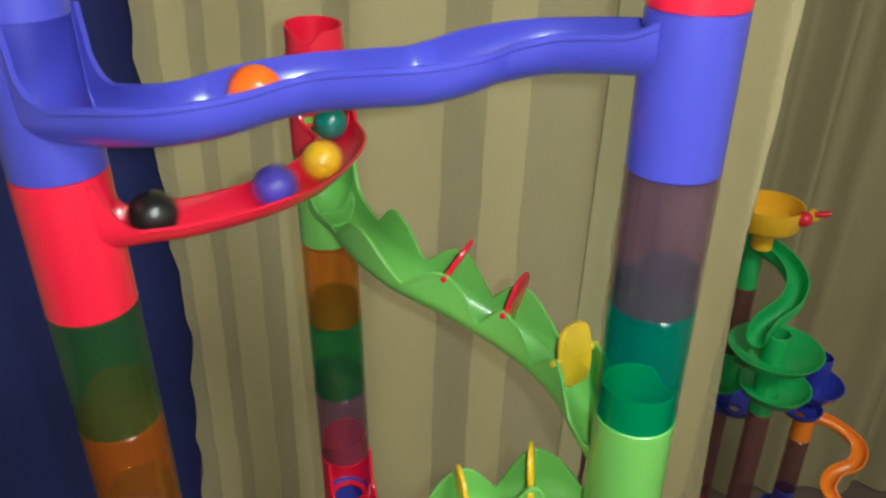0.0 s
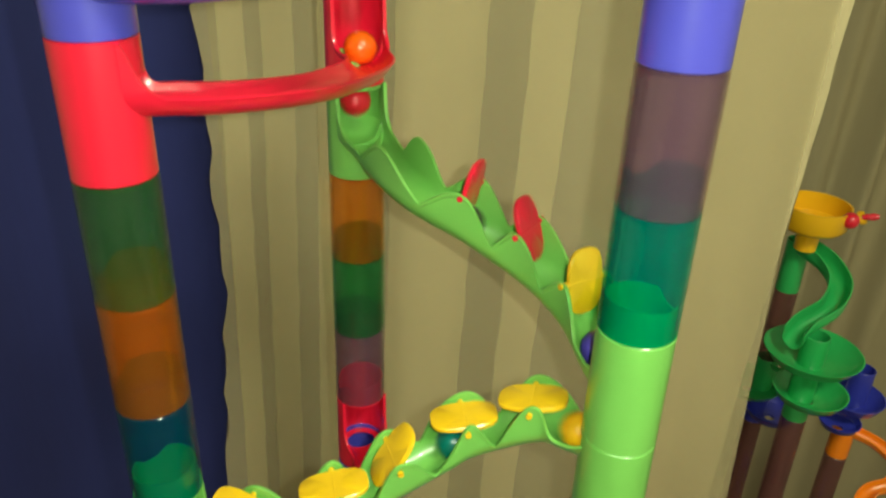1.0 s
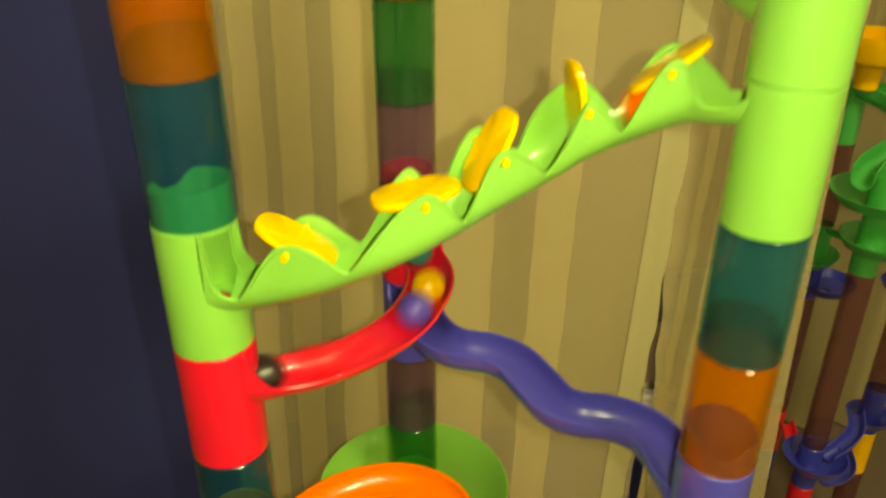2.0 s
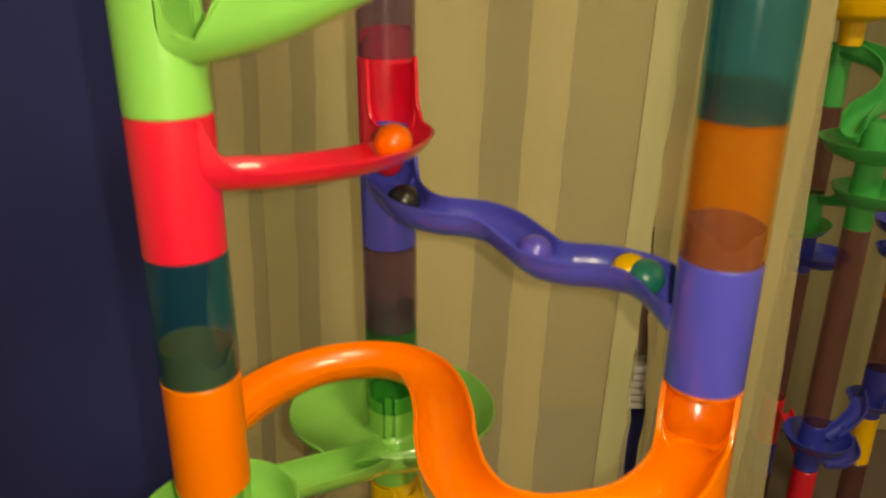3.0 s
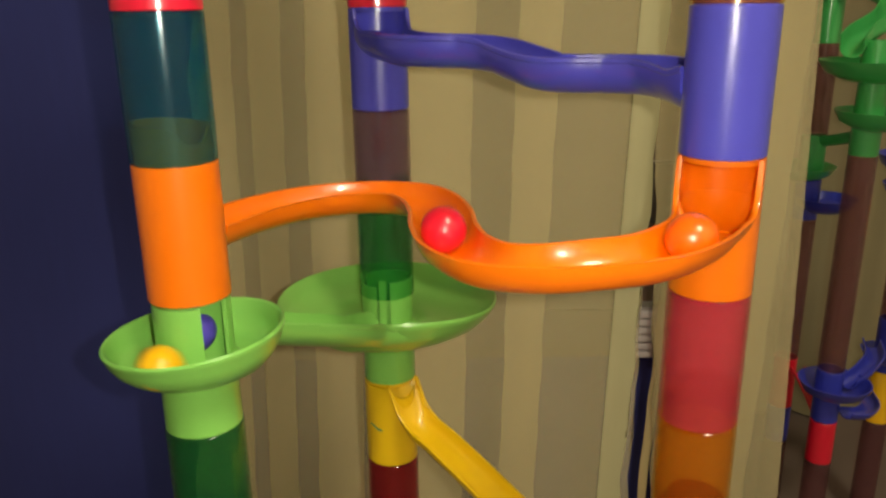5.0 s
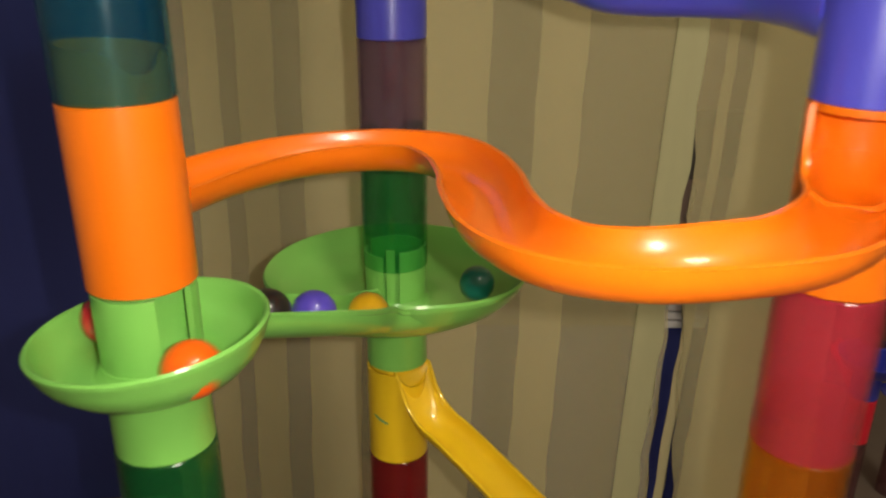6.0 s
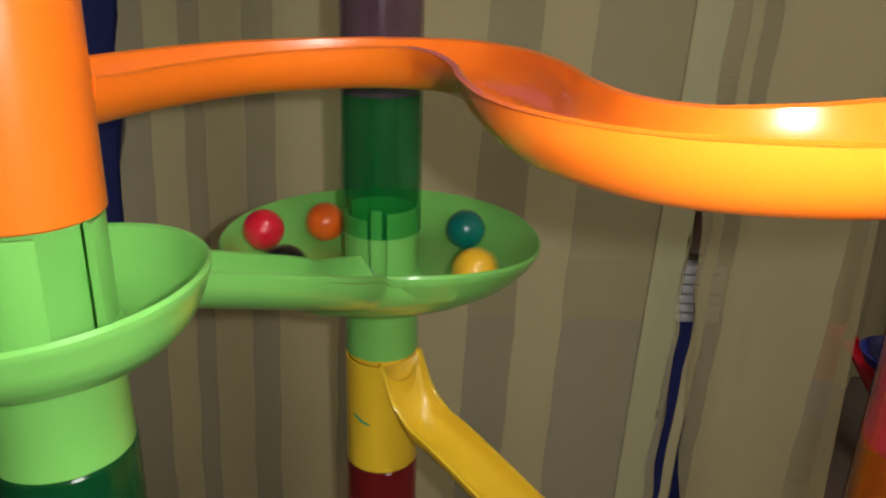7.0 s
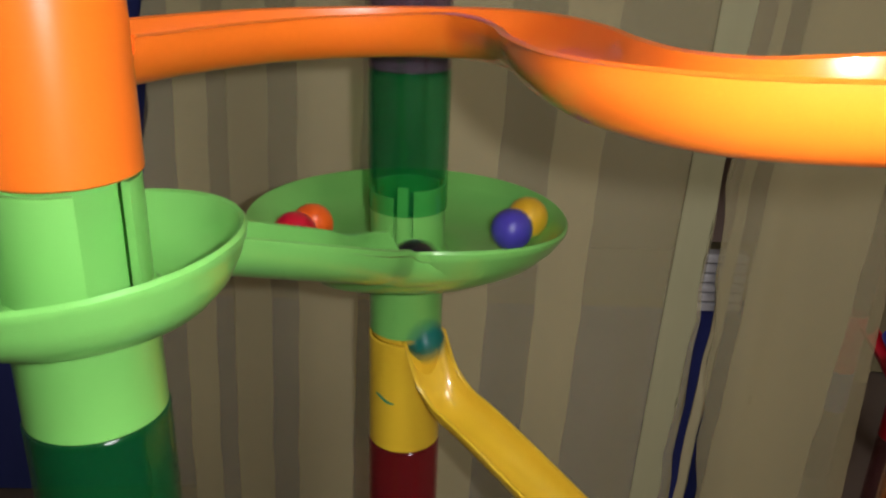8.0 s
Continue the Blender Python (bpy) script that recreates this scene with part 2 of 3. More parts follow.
def cut_tube(h, ang, half, z_cut, z_top, ro_cut=RO):
    """A tube of height h with an opening about ang, 2 * half wide, whose round sill rises from z_cut to the sides; closed again over z_top."""
    bm = bmesh.new()
    ro, ri = TUBE_R + 0.0001, TUBE_R - WALL
    zt = min(h - 0.0002, z_top)
    whole = zt >= h - 0.002
    angles = [ang - half + 2 * half * i / 24 for i in range(25)] + [ang + half + 0.05 + (360 - 2 * half - 0.1) * i / 44 for i in range(45)]
    rows = []
    for n, a in enumerate(angles):
        top = zt
        if n < 25:
            x = min(ro_cut * 0.999, abs(ro * math.sin(radians(a - ang))))
            top = min(zt, max(0.003, z_cut + ro_cut - math.sqrt(ro_cut ** 2 - x * x)))
        b = 0.0006 if whole and n >= 25 else 0.00002
        c, s = math.cos(radians(a)), math.sin(radians(a))
        rows.append([bm.verts.new((r * c, r * s, z)) for r, z in ((ri, 0.0002), (ro - 0.0006, 0.0002), (ro, 0.0008), (ro, top - b), (ro - b, top), (ri, top))])
    grid_faces(bm, rows, True, True)
    if not whole:
        lathe(ring(ro, ri, zt, h - 0.0002, low=False), 60, bm=bm)
    bmesh.ops.recalc_face_normals(bm, faces=bm.faces[:])
    return bm


def heading(a, b):
    return math.degrees(math.atan2(b[1] - a[1], b[0] - a[0]))


# ---- the room ----
def box(name, x0, y0, z0, x1, y1, z1, mat, parent=None, bev=0.0):
    bm = bmesh.new()
    bmesh.ops.create_cube(bm, size=1, matrix=Matrix.Translation(((x0 + x1) / 2, (y0 + y1) / 2, (z0 + z1) / 2)) @ Matrix.Diagonal((x1 - x0, y1 - y0, z1 - z0, 1)))
    if bev:
        bmesh.ops.bevel(bm, geom=bm.edges[:], offset=bev, segments=2, affect="EDGES")
    return part(name, bm, mat, parent, smooth=False)


for nm, b in (("wall_north", (-1.6, 1.30, 0, 1.6, 1.40, 2.4)), ("wall_south", (-1.6, -1.9, 0, 1.6, -1.8, 2.4)),
              ("wall_west", (-1.7, -1.9, 0, -1.6, 1.40, 2.4)), ("wall_east", (1.6, -1.9, 0, 1.7, 1.40, 2.4))):
    tagged(box(nm, *b, WALL_PAINT), "plain cream painted room wall", "wall", kind="structure")
tagged(box("floor", -1.7, -1.9, -0.1, 1.7, 1.40, 0, FLOOR_M), "dark brown carpeted floor", "floor", kind="structure")
tagged(box("ceiling", -1.7, -1.9, 2.4, 1.7, 1.40, 2.5, WALL_PAINT), "plain painted ceiling", "ceiling", kind="structure")


def curtain(x0, x1, y, mat, label, folds, depth, seed, z0=0.004, z1=2.3, wave_l=0.0, wave_r=0.0, hem=0.0, pleats=(), taper=0.0, spread=0.0):
    """A hanging cloth in soft vertical folds, with scalloped edges where wave_l or wave_r say so. pleats: stretches of x where the cloth
    lies double. taper: how much narrower it hangs for each metre downwards from 0.9 m;
    spread: how much its start reaches out for each metre downwards from 0.75 m."""
    rnd = random.Random(seed)
    ph = [rnd.uniform(0, 6.28) for _ in range(8)]
    n, m = int((x1 - x0) / 0.004), 72

    def drift(z):
        return 0.030 * (z - 0.45)

    def deep(x, z):
        u, v = (x - x0) / (x1 - x0), (z - z0) / (z1 - z0)
        w = u * folds * 2 * math.pi + 0.5 * math.sin(v * 5 + ph[0]) + 1.1 * math.sin(u * folds * 2.1 + ph[1])
        d = 0.75 * math.sin(w) + 0.35 * math.sin(w * 0.53 + ph[2]) + 0.10 * math.sin(w * 2.3 + ph[3] + v * 3)
        return y + depth * d + 0.002 * math.sin(v * 17 + ph[4] + u * 9) + 0.0006 * math.sin(z * 95 + x * 60 + ph[5])

    def edge(z):
        return math.sin(z * 62 + ph[5]) * 0.55 + 0.3 * math.sin(z * 27 + ph[6])

    def sheet(xa, xb, cols, back, wl=0.0, wr=0.0, slim=0.0, out=0.0):
        """A cloth from xa to xb, this far behind the front of the curtain."""
        bm = bmesh.new()
        rows = []
        for i in range(cols + 1):
            u = i / cols
            fr, bk = [], []
            for j in range(m + 1):
                z = z0 + (z1 - z0) * j / m
                x = xa + (xb - slim * max(0.0, 0.9 - z) - xa) * u
                x -= out * max(0.0, 0.75 - z) * max(0.0, 1 - u * 3)
                x += edge(z) * (wl * max(0, 1 - u * 14) + wr * max(0, 1 - (1 - u) * 14)) + (drift(z) if back else 0.0)
                yy = deep(x, z) + back
                fr.append(bm.verts.new((x, yy, z)))
                bk.append(bm.verts.new((x, yy + 0.0007, z)))
            rows.append(fr + bk[::-1])
        grid_faces(bm, rows, False, True)
        bm.faces.new(rows[0])
        bm.faces.new(rows[-1][::-1])
        bmesh.ops.recalc_face_normals(bm, faces=bm.faces[:])
        return bm

    ob = tagged(part("curtain", sheet(x0, x1, n, 0.0, wave_l, wave_r, taper, spread), mat), label, "curtain")
    if hem:
        part("hem", sheet(x1 - hem, x1 - 0.001, 12, -0.0016, 0, wave_r), HEM, ob, "doubled crinkled hem of the curtain")
    for k, (a, c) in enumerate(pleats):
        part("pleat", sheet(a, c, max(4, int((c - a) / 0.004)), 0.0035 + 0.0018 * (k % 3), 0.0015, 0.0015), FOLD, ob, "second layer of cloth folded behind")
    return ob


curtain(-0.296, 0.203, 0.80, CURTAIN, "olive sheer curtain hanging in vertical folds", 3.6, 0.0060, 3, wave_l=0.006, wave_r=0.003, hem=0.030,
        pleats=((-.294, -.266), (-.248, -.211), (-.184, -.128), (-.100, -.002), (.044, .090), (.047, .087)), spread=0.085)
curtain(0.207, 0.379, 0.83, CURTAIN, "olive sheer curtain panel drawn to one side", 1.6, 0.007, 8, wave_l=0.004, pleats=((.236, .246), (.262, .372)), taper=-0.035, spread=-0.055)
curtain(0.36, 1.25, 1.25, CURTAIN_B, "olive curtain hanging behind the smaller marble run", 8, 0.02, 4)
curtain(-1.15, -0.17, 0.93, NAVY, "dark navy blue cloth hanging in broad folds", 3, 0.008, 5)


def window():
    ob = thing("window_1", 0.0, 0.845, 0, "night window with a drab blind over a white slatted sill behind the curtain", "window")
    ob["kind"] = "structure"
    for i in range(6):
        box("sill_slat", 0.186, 0.0, 0.312 + i * 0.0108, 0.262, 0.018, 0.3208 + i * 0.0108, WHITE, ob, 0.0012)
    box("blind", -0.30, 0.0, 0.380, 0.196, 0.004, 2.2, BLIND, ob)
    box("panel_below_blind", -0.30, 0.006, 0.312, 0.183, 0.016, 0.376, BLIND, ob)
    box("window_pane", 0.19, 0.024, 0.380, 0.30, 0.028, 0.484, GLASSY, ob)
    box("window_frame", 0.19, 0.014, 0.486, 0.30, 0.028, 0.560, FRAME, ob)
    box("window_pane", 0.19, 0.024, 0.562, 0.30, 0.028, 1.8, GLASSY, ob)
    box("wall_below", -0.30, 0.02, 0.0, 0.30, 0.035, 0.308, NAVY, ob)


window()


# ---- towers ----
def tower_tubes():
    for tower, k, mat, text in (
            ("L", 2, C_GREEN, "dark green"), ("L", 3, C_ORANGE, "orange"), ("L", 4, C_TEAL, "teal"), ("L", 7, C_TEAL, "dark teal"),
            ("L", 10, C_GREEN2, "bottle green"), ("L", 11, C_TEAL, "teal"),
            ("M", 3, C_ORANGE, "orange"), ("M", 4, C_GREEN2, "green"), ("M", 5, C_PURPLE, "smoky purple"), ("M", 8, C_PURPLE, "smoky purple"),
            ("M", 9, C_GREEN2, "bottle green"), ("M", 12, C_RED, "dark red"), ("R", 1, C_PURPLE, "smoky purple"), ("R", 2, C_TEAL2, "teal"),
            ("R", 5, C_TEAL, "dark teal"), ("R", 6, C_ORANGE, "amber orange"), ("R", 9, C_PINK, "pink"), ("R", 10, C_ORANGE, "amber orange"),
            ("R", 11, C_RED, "dark red")):
        tube(tower, k, mat, "clear %s plastic tube stacked in the marble tower" % text)
    tube("R", -1, RED, "bright red plastic tube topping the tower")
    for tower, k, mat, text in (("L", 12, GREEN, "green"), ("M", 13, BLUE, "blue"), ("R", 13, RED, "red")):
        x, y = TOWER[tower]
        ob = thing("tower_foot", x, y, 0, "%s plastic tower foot standing on the floor" % text, "toy base", "marble tower feet")
        h = level(k)
        part("post", lathe(ring(TUBE_R, TUBE_R - WALL, 0.008, h - 0.0002)), mat, ob)
        part("base_plate", lathe([(0.0, 0.0), (0.075, 0.0), (0.078, 0.002), (0.075, 0.008), (0.024, 0.012), (0.0, 0.012)]), mat, ob)


tower_tubes()
BALL_R = 0.0116


def flare(u, hw, top, a, b):
    """Wall height that climbs from hw to top between the places a and b along the track."""
    f = min(1, max(0, (u - a) / (b - a)))
    return hw + (top - hw) * f ** 2.6


def cup_edge(x, base, top, spread=0.015, rise=0.022):
    """Wall height at the distance x from a cup's upright edge: a quarter round up to that edge, and the full height behind it."""
    if x <= 0:
        return top
    if x >= spread:
        return base
    return base + min(rise, top - base) * (1 - math.sqrt(1 - (1 - x / spread) ** 2))


def track(name, a, ka, fa, b, kb, fb, offs, mat, label, scoop, hw=0.0205, up=0.004, wave=None, ro=RO, z_list=None, split=66):
    """A track piece from tower a to tower b. fa, fb: how far down its level each end's bottom lies. offs: (share of the way, sideways
    offset) in plan. scoop: the end with the wide open cup. wave: own wall heights. z_list: heights of the bottom along the way."""
    (ax, ay), (bx, by) = TOWER[a], TOWER[b]
    za, zb = level(ka) - fa * STEP, level(kb) - fb * STEP
    d = Vector((bx - ax, by - ay, 0))
    nrm = Vector((d.y, -d.x, 0)).normalized()
    run = d.length
    pts = []
    for q, o in offs:
        z = za + (zb - za) * q
        if z_list:
            z = float(np.interp(q, [w[0] for w in z_list], [w[1] for w in z_list]))
        p = Vector((ax, ay, 0)).lerp(Vector((bx, by, 0)), q) + nrm * o
        pts.append(Vector((p.x, p.y, z)))
    path = smooth_path(pts, 96)
    # trim both ends to lie inside the tubes
    def far(p, t, r):
        return math.hypot(p.x - TOWER[t][0], p.y - TOWER[t][1]) > r
    keep = [p for p in path if far(p, a, 0.0066 if scoop == "a" else 0.0115) and far(p, b, 0.0066 if scoop == "b" else 0.0115)]
    length = sum((q - p).length for p, q in zip(keep, keep[1:]))
    zt_a, zt_b = level(ka), level(kb)
    ends = {"a": (zt_a, keep[0].z), "b": (zt_b, keep[-1].z)}

    wave = wave or (lambda u: hw)

    def height(u, base):
        s = u * length
        if scoop == "a":
            h1 = cup_edge(s - 0.0022, base, ends["a"][0] - ends["a"][1] - 0.001)
            h2 = flare(s - length, base, base + up, -0.016, -0.002)
        else:
            h1 = cup_edge(length - s - 0.0022, base, ends["b"][0] - ends["b"][1] - 0.001)
            h2 = flare(-s, base, base + up, -0.016, -0.002)
        return max(h1, h2)

    def wide(u):
        s = u * length if scoop == "a" else (1 - u) * length
        f = max(0.0, 1 - s / 0.034)
        return 1 + 0.165 * f * f * (3 - 2 * f)
    bm, way = trough(keep, lambda u: height(u, wave(u)), lambda u: height(u, wave(u)), 150, ro, wide=wide)
    ob = thing(name, 0, 0, 0, label, "toy track", "marble run tracks")
    part("trough", bm, mat, ob)
    for t, k, p, end in ((a, ka, way[6], "a"), (b, kb, way[-7], "b")):
        x, y = TOWER[t]
        zc = (way[0].z if end == "a" else way[-1].z) - level(k + 1) + 0.0015
        top = STEP if end == scoop else zc + min(0.021, hw + up) - 0.001
        ang = heading((x, y), p)
        bm = cut_tube(level(k) - level(k + 1), ang, split if end == scoop else 42, zc, level(k) - level(k + 1) if end == scoop else top, ro * 1.165 if end == scoop else ro)
        tb = part("cup_tube" if end == scoop else "joint_tube", bm, mat, ob)
        tb.matrix_basis = pose(x, y, level(k + 1))
        nk = part("neck", neck_mesh(), mat, ob)
        nk.matrix_basis = pose(x, y, level(k), 0, 0, 60 * k)
        if end == scoop:
            zf = (way[0].z if end == "a" else way[-1].z) - level(k + 1)
            hole = 0.0004 if end == "a" else 0.0130
            fl = part("cup_floor", lathe([(hole, zf + 0.0002), (0.0194, zf + 0.0002), (0.0194, zf + 0.0018), (hole, zf + 0.0014)], 32), mat, ob)
            fl.matrix_basis = pose(x, y, level(k + 1))
            if end == "a":
                back = [(0.0004, zf + 0.0022), (0.008, zf + 0.0030), (0.0145, zf + 0.0075), (0.0194, zf + 0.019), (0.0194, zf + 0.001), (0.0004, zf + 0.001)]
                part("cup_back", lathe(back, 28, ang + 72, ang + 288), mat, ob).matrix_basis = pose(x, y, level(k + 1))
    full = [Vector((*TOWER[a], way[0].z)), *way[2:-2], Vector((*TOWER[b], way[-1].z))]
    return ob, full


S_BLUE = [(0, 0), (.1, .0125), (.2, .021), (.28, .0175), (.35, .004), (.42, -.002), (.5, 0), (.58, .003), (.64, -.0025), (.70, -.015),
          (.78, -.021), (.86, -.015), (.95, -.0025), (1, 0)]
B1 = [(1 - q, -o) for q, o in S_BLUE[::-1]]
S_RED = [(0, 0), (.05, .015), (.1, .024), (.17, .0365), (.31, .05), (.47, .056), (.62, .0525), (.75, .045), (.86, .033), (.95, .014), (1, 0)]
S_ORANGE = [(0, 0), (.04, -.025), (.1, -.052), (.18, -.072), (.27, -.08), (.36, -.079), (.44, -.066), (.49, -.04), (.51, -.01), (.515, .015),
            (.535, .045), (.58, .07), (.66, .083), (.75, .083), (.84, .072), (.92, .048), (.97, .022), (1, 0)]
STRAIGHT = [(0, 0), (.1, 0), (.2, 0), (.3, 0), (.4, 0), (.5, 0), (.6, 0), (.7, 0), (.8, 0), (.9, 0), (1, 0)]


def crests(places, low, high):
    """Wall heights that swing between a rounded crest at each place and a dip midway to the next."""
    step = (places[-1] - places[0]) / (len(places) - 1)
    c = [places[0] - step, *places, places[-1] + step]

    def h(u):
        if u <= c[0] or u >= c[-1]:
            return low
        i = max(j for j in range(len(c) - 1) if c[j] <= u)
        f = (u - c[i]) / (c[i + 1] - c[i])
        w = (0.5 + 0.5 * math.cos(2 * math.pi * f)) ** 0.62
        if (i == 0 and f < 0.5) or (i == len(c) - 2 and f > 0.5):
            w = 0
        return low + (high - low) * w
    return h


blue_1, W_B1 = track("wavy_track", "R", 0, .39, "L", 0, .79, B1, BLUE, "glossy blue wavy track joining two towers near the top", "b")
red_1, W_R1 = track("curved_track", "L", 1, .54, "M", 1, .80, S_RED, RED, "bright red curved track with an open cup", "b", hw=0.0118, up=0.0262)
S_G1 = [(0, 0), (.1, .004), (.22, .010), (.33, .010), (.40, .005), (.468, -.0025), (.54, -.012), (.615, -.021), (.70, -.026), (.80, -.0245), (.90, -.013), (1, 0)]
S_G2 = [(0, 0), (.08, .015), (.155, .0265), (.313, .0295), (.40, .020), (.482, .009), (.63, -.007), (.75, -.008), (.858, -.005), (1, 0)]
P1 = (.240, .468, .628, .815)
green_1, W_G1 = track("paddle_track", "M", 2, .60, "R", 3, .30, S_G1, GREEN, "light green paddle track with scalloped walls and red paddles", "a",
                      wave=crests(P1, .018, .039), z_list=[(0, 1.046), (.12, 1.041), (.25, 1.033), (.355, 1.027), (.468, 1.018), (.628, .9975), (.815, .978), (.9, .972), (1, .968)])
P2 = (.155, .313, .495, .635, .858)
green_2, W_G2 = track("paddle_track", "R", 4, .30, "L", 5, .74, S_G2, GREEN, "light green paddle track with scalloped walls and yellow paddles", "b",
                      wave=crests(P2, .0115, .036), z_list=[(0, .932), (.09, .928), (.155, .9245), (.313, .905), (.482, .886), (.63, .867), (.78, .848), (.858, .8415), (.93, .836), (1, .833)])
red_2, W_R2 = track("curved_track", "L", 6, .54, "M", 6, .80, S_RED, RED, "bright red curved track with an open cup", "b", hw=0.0118, up=0.0262)
blue_2, W_B2 = track("wavy_track", "M", 7, .54, "R", 7, .66, S_BLUE, BLUE, "blue wavy track sloping between two towers", "a",
                    z_list=[(0, .708), (.2, .706), (.38, .7045), (.46, .701), (.55, .6955), (.65, .6945), (.82, .6945), (.92, .691), (1, .687)])
orange_1, W_O = track("snake_track", "R", 8, .57, "L", 8, .79, S_ORANGE, ORANGE, "bright orange winding track swinging wide of the towers", "a", hw=0.0158,
                    z_list=[(0, .6300), (.1, .6315), (.25, .6317), (.4, .6287), (.5, .625), (.7, .6215), (1, .6190)], up=0.0005)


# ---- paddles: waisted plates on an axle between the crests ----
def paddle(ob, path, u, mat, lift):
    n = len(path) - 1
    i = min(n - 1, max(1, int(u * n)))
    p = path[i]
    d = path[i + 1] - path[i - 1]
    yaw = math.degrees(math.atan2(d.y, d.x))
    bm = bmesh.new()
    seg, ring_lo, ring_hi = 36, [], []
    for q in range(seg):
        a = 2 * math.pi * q / seg
        ca, sa = math.cos(a), math.sin(a)
        x = 0.0212 * math.copysign(abs(ca) ** 0.82, ca)
        y = 0.0143 * math.copysign(abs(sa) ** 0.72, sa) * (0.90 + 0.10 * ca * ca)
        for z, lst, f in ((-0.0017, ring_lo, 1), (0.0017, ring_hi, 1)):
            lst.append((x * f, y * f, z))
    rows = [[bm.verts.new((x * f, y * f, z)) for x, y, _ in ring_lo] for f, z in ((0.0001, -0.0017), (0.95, -0.0017), (1, -0.001), (1, 0.001), (0.95, 0.0017), (0.0001, 0.0017))]
    grid_faces(bm, rows, False, True)
    bmesh.ops.recalc_face_normals(bm, faces=bm.faces[:])
    pad = part("paddle", bm, mat, ob, ("red" if mat is RED else "yellow") + " paddle on an axle")
    base = pose(p.x, p.y, p.z + lift, 0, 0, yaw)
    pad.matrix_basis = base
    bm = bmesh.new()
    bmesh.ops.create_cone(bm, cap_ends=True, segments=12, radius1=0.0019, radius2=0.0019, depth=0.0374)
    bmesh.ops.rotate(bm, verts=bm.verts[:], cent=(0, 0, 0), matrix=Matrix.Rotation(radians(90), 3, "X"))
    part("axle", bm, mat, pad)
    return pad, base


PADDLES = [paddle(green_1, W_G1, u, m, 0.0370) for u, m in zip(P1[1:], (RED, RED, YELLOW))] + [paddle(green_2, W_G2, u, YELLOW, 0.0305) for u in P2]


# ---- the two dishes and the channel between them ----
def dish(t, k, r, z_rim, z_low, tilt, front, mat, label, slots, gate=(0, 0)):
    """A shallow bowl round a tower; gate: the angles between which its rim dips to let the channel in."""
    x, y = TOWER[t]
    zb = level(k + 1)
    ob = thing("swirl_dish", x, y, zb, label, "toy dish", "marble run dishes")
    rim, low, top = z_rim - zb, z_low - zb, level(k) - zb
    w = r - 0.021
    h = rim - low
    prof = [(0.0206, 0.0002), (0.0206, low - 0.005), (0.0215, low - 0.0025), (0.0245, low - 0.001), (0.021 + w * 0.38, low + h * 0.05), (0.021 + w * 0.62, low + h * 0.19),
            (0.021 + w * 0.82, low + h * 0.42), (r - w * 0.06, low + h * 0.68), (r - 0.0008, rim - 0.0040), (r, rim - 0.0030), (r + 0.0002, rim - 0.0010), (r - 0.0008, rim), (r - 0.0020, rim - 0.0006),
            (r - w * 0.06 - 0.0026, low + h * 0.72), (0.021 + w * 0.78, low + h * 0.46), (0.021 + w * 0.58, low + h * 0.27), (0.021 + w * 0.36, low + 0.0045), (0.0250, low + 0.0040), (0.0222, low + 0.0055), (0.0206, low + 0.0090),
            (0.0200, low + 0.0090), (0.0190, low), (0.0190, 0.0002)]
    bm = lathe(prof, 72)
    for v in bm.verts:
        f = max(0, (v.co.z - low) / (rim - low))
        v.co.z += f * (tilt * (v.co.x / r) + front * max(0, -v.co.y / r) ** 2)
        a = math.degrees(math.atan2(v.co.y, v.co.x))
        if gate[0] < a < gate[1]:
            v.co.z -= f * 0.008 * min(1, (a - gate[0]) / 8, (gate[1] - a) / 14)
    part("bowl", bm, mat, ob)
    if k == 9:
        bm = bmesh.new()
        bmesh.ops.create_cube(bm, size=1, matrix=Matrix.Diagonal((0.0016, 0.0362, top - low - 0.004, 1)))
        bmesh.ops.bevel(bm, geom=bm.edges[:], offset=0.0004, segments=1, affect="EDGES")
        q = radians(-41)
        part("guide", bm, mat, ob).matrix_basis = pose(0.0045 * math.cos(q), 0.0045 * math.sin(q), (top + low) / 2 + 0.001, 0, 0, -41)
    else:
        part("core", lathe(ring(0.0140, 0.0126, low + 0.003, top - 0.0005, 0.0003), 40), mat, ob)
    for a0, a1, up in slots:
        part("column_wall", lathe(ring(0.0202, 0.0176 if a0 == -14 else 0.0188, low + 0.004, top + up, 0.0003), 14, a0, a1), mat, ob)
    return ob


dish("L", 9, 0.0474, 0.581, 0.5585, 0.004, 0.0, GREEN, "light green swirl dish under the orange tube", ((-318, -60, -0.0015), (-14, 44, -0.0010)))
dish("M", 10, 0.0865, 0.5235, 0.4960, 0.0, 0.011, GREEN, "large light green swirl dish round the tower", ((-80, 10, 0.014), (30, 150, 0.012), (165, 250, 0.010), (256, 272, 0.016)), (-126, -96))


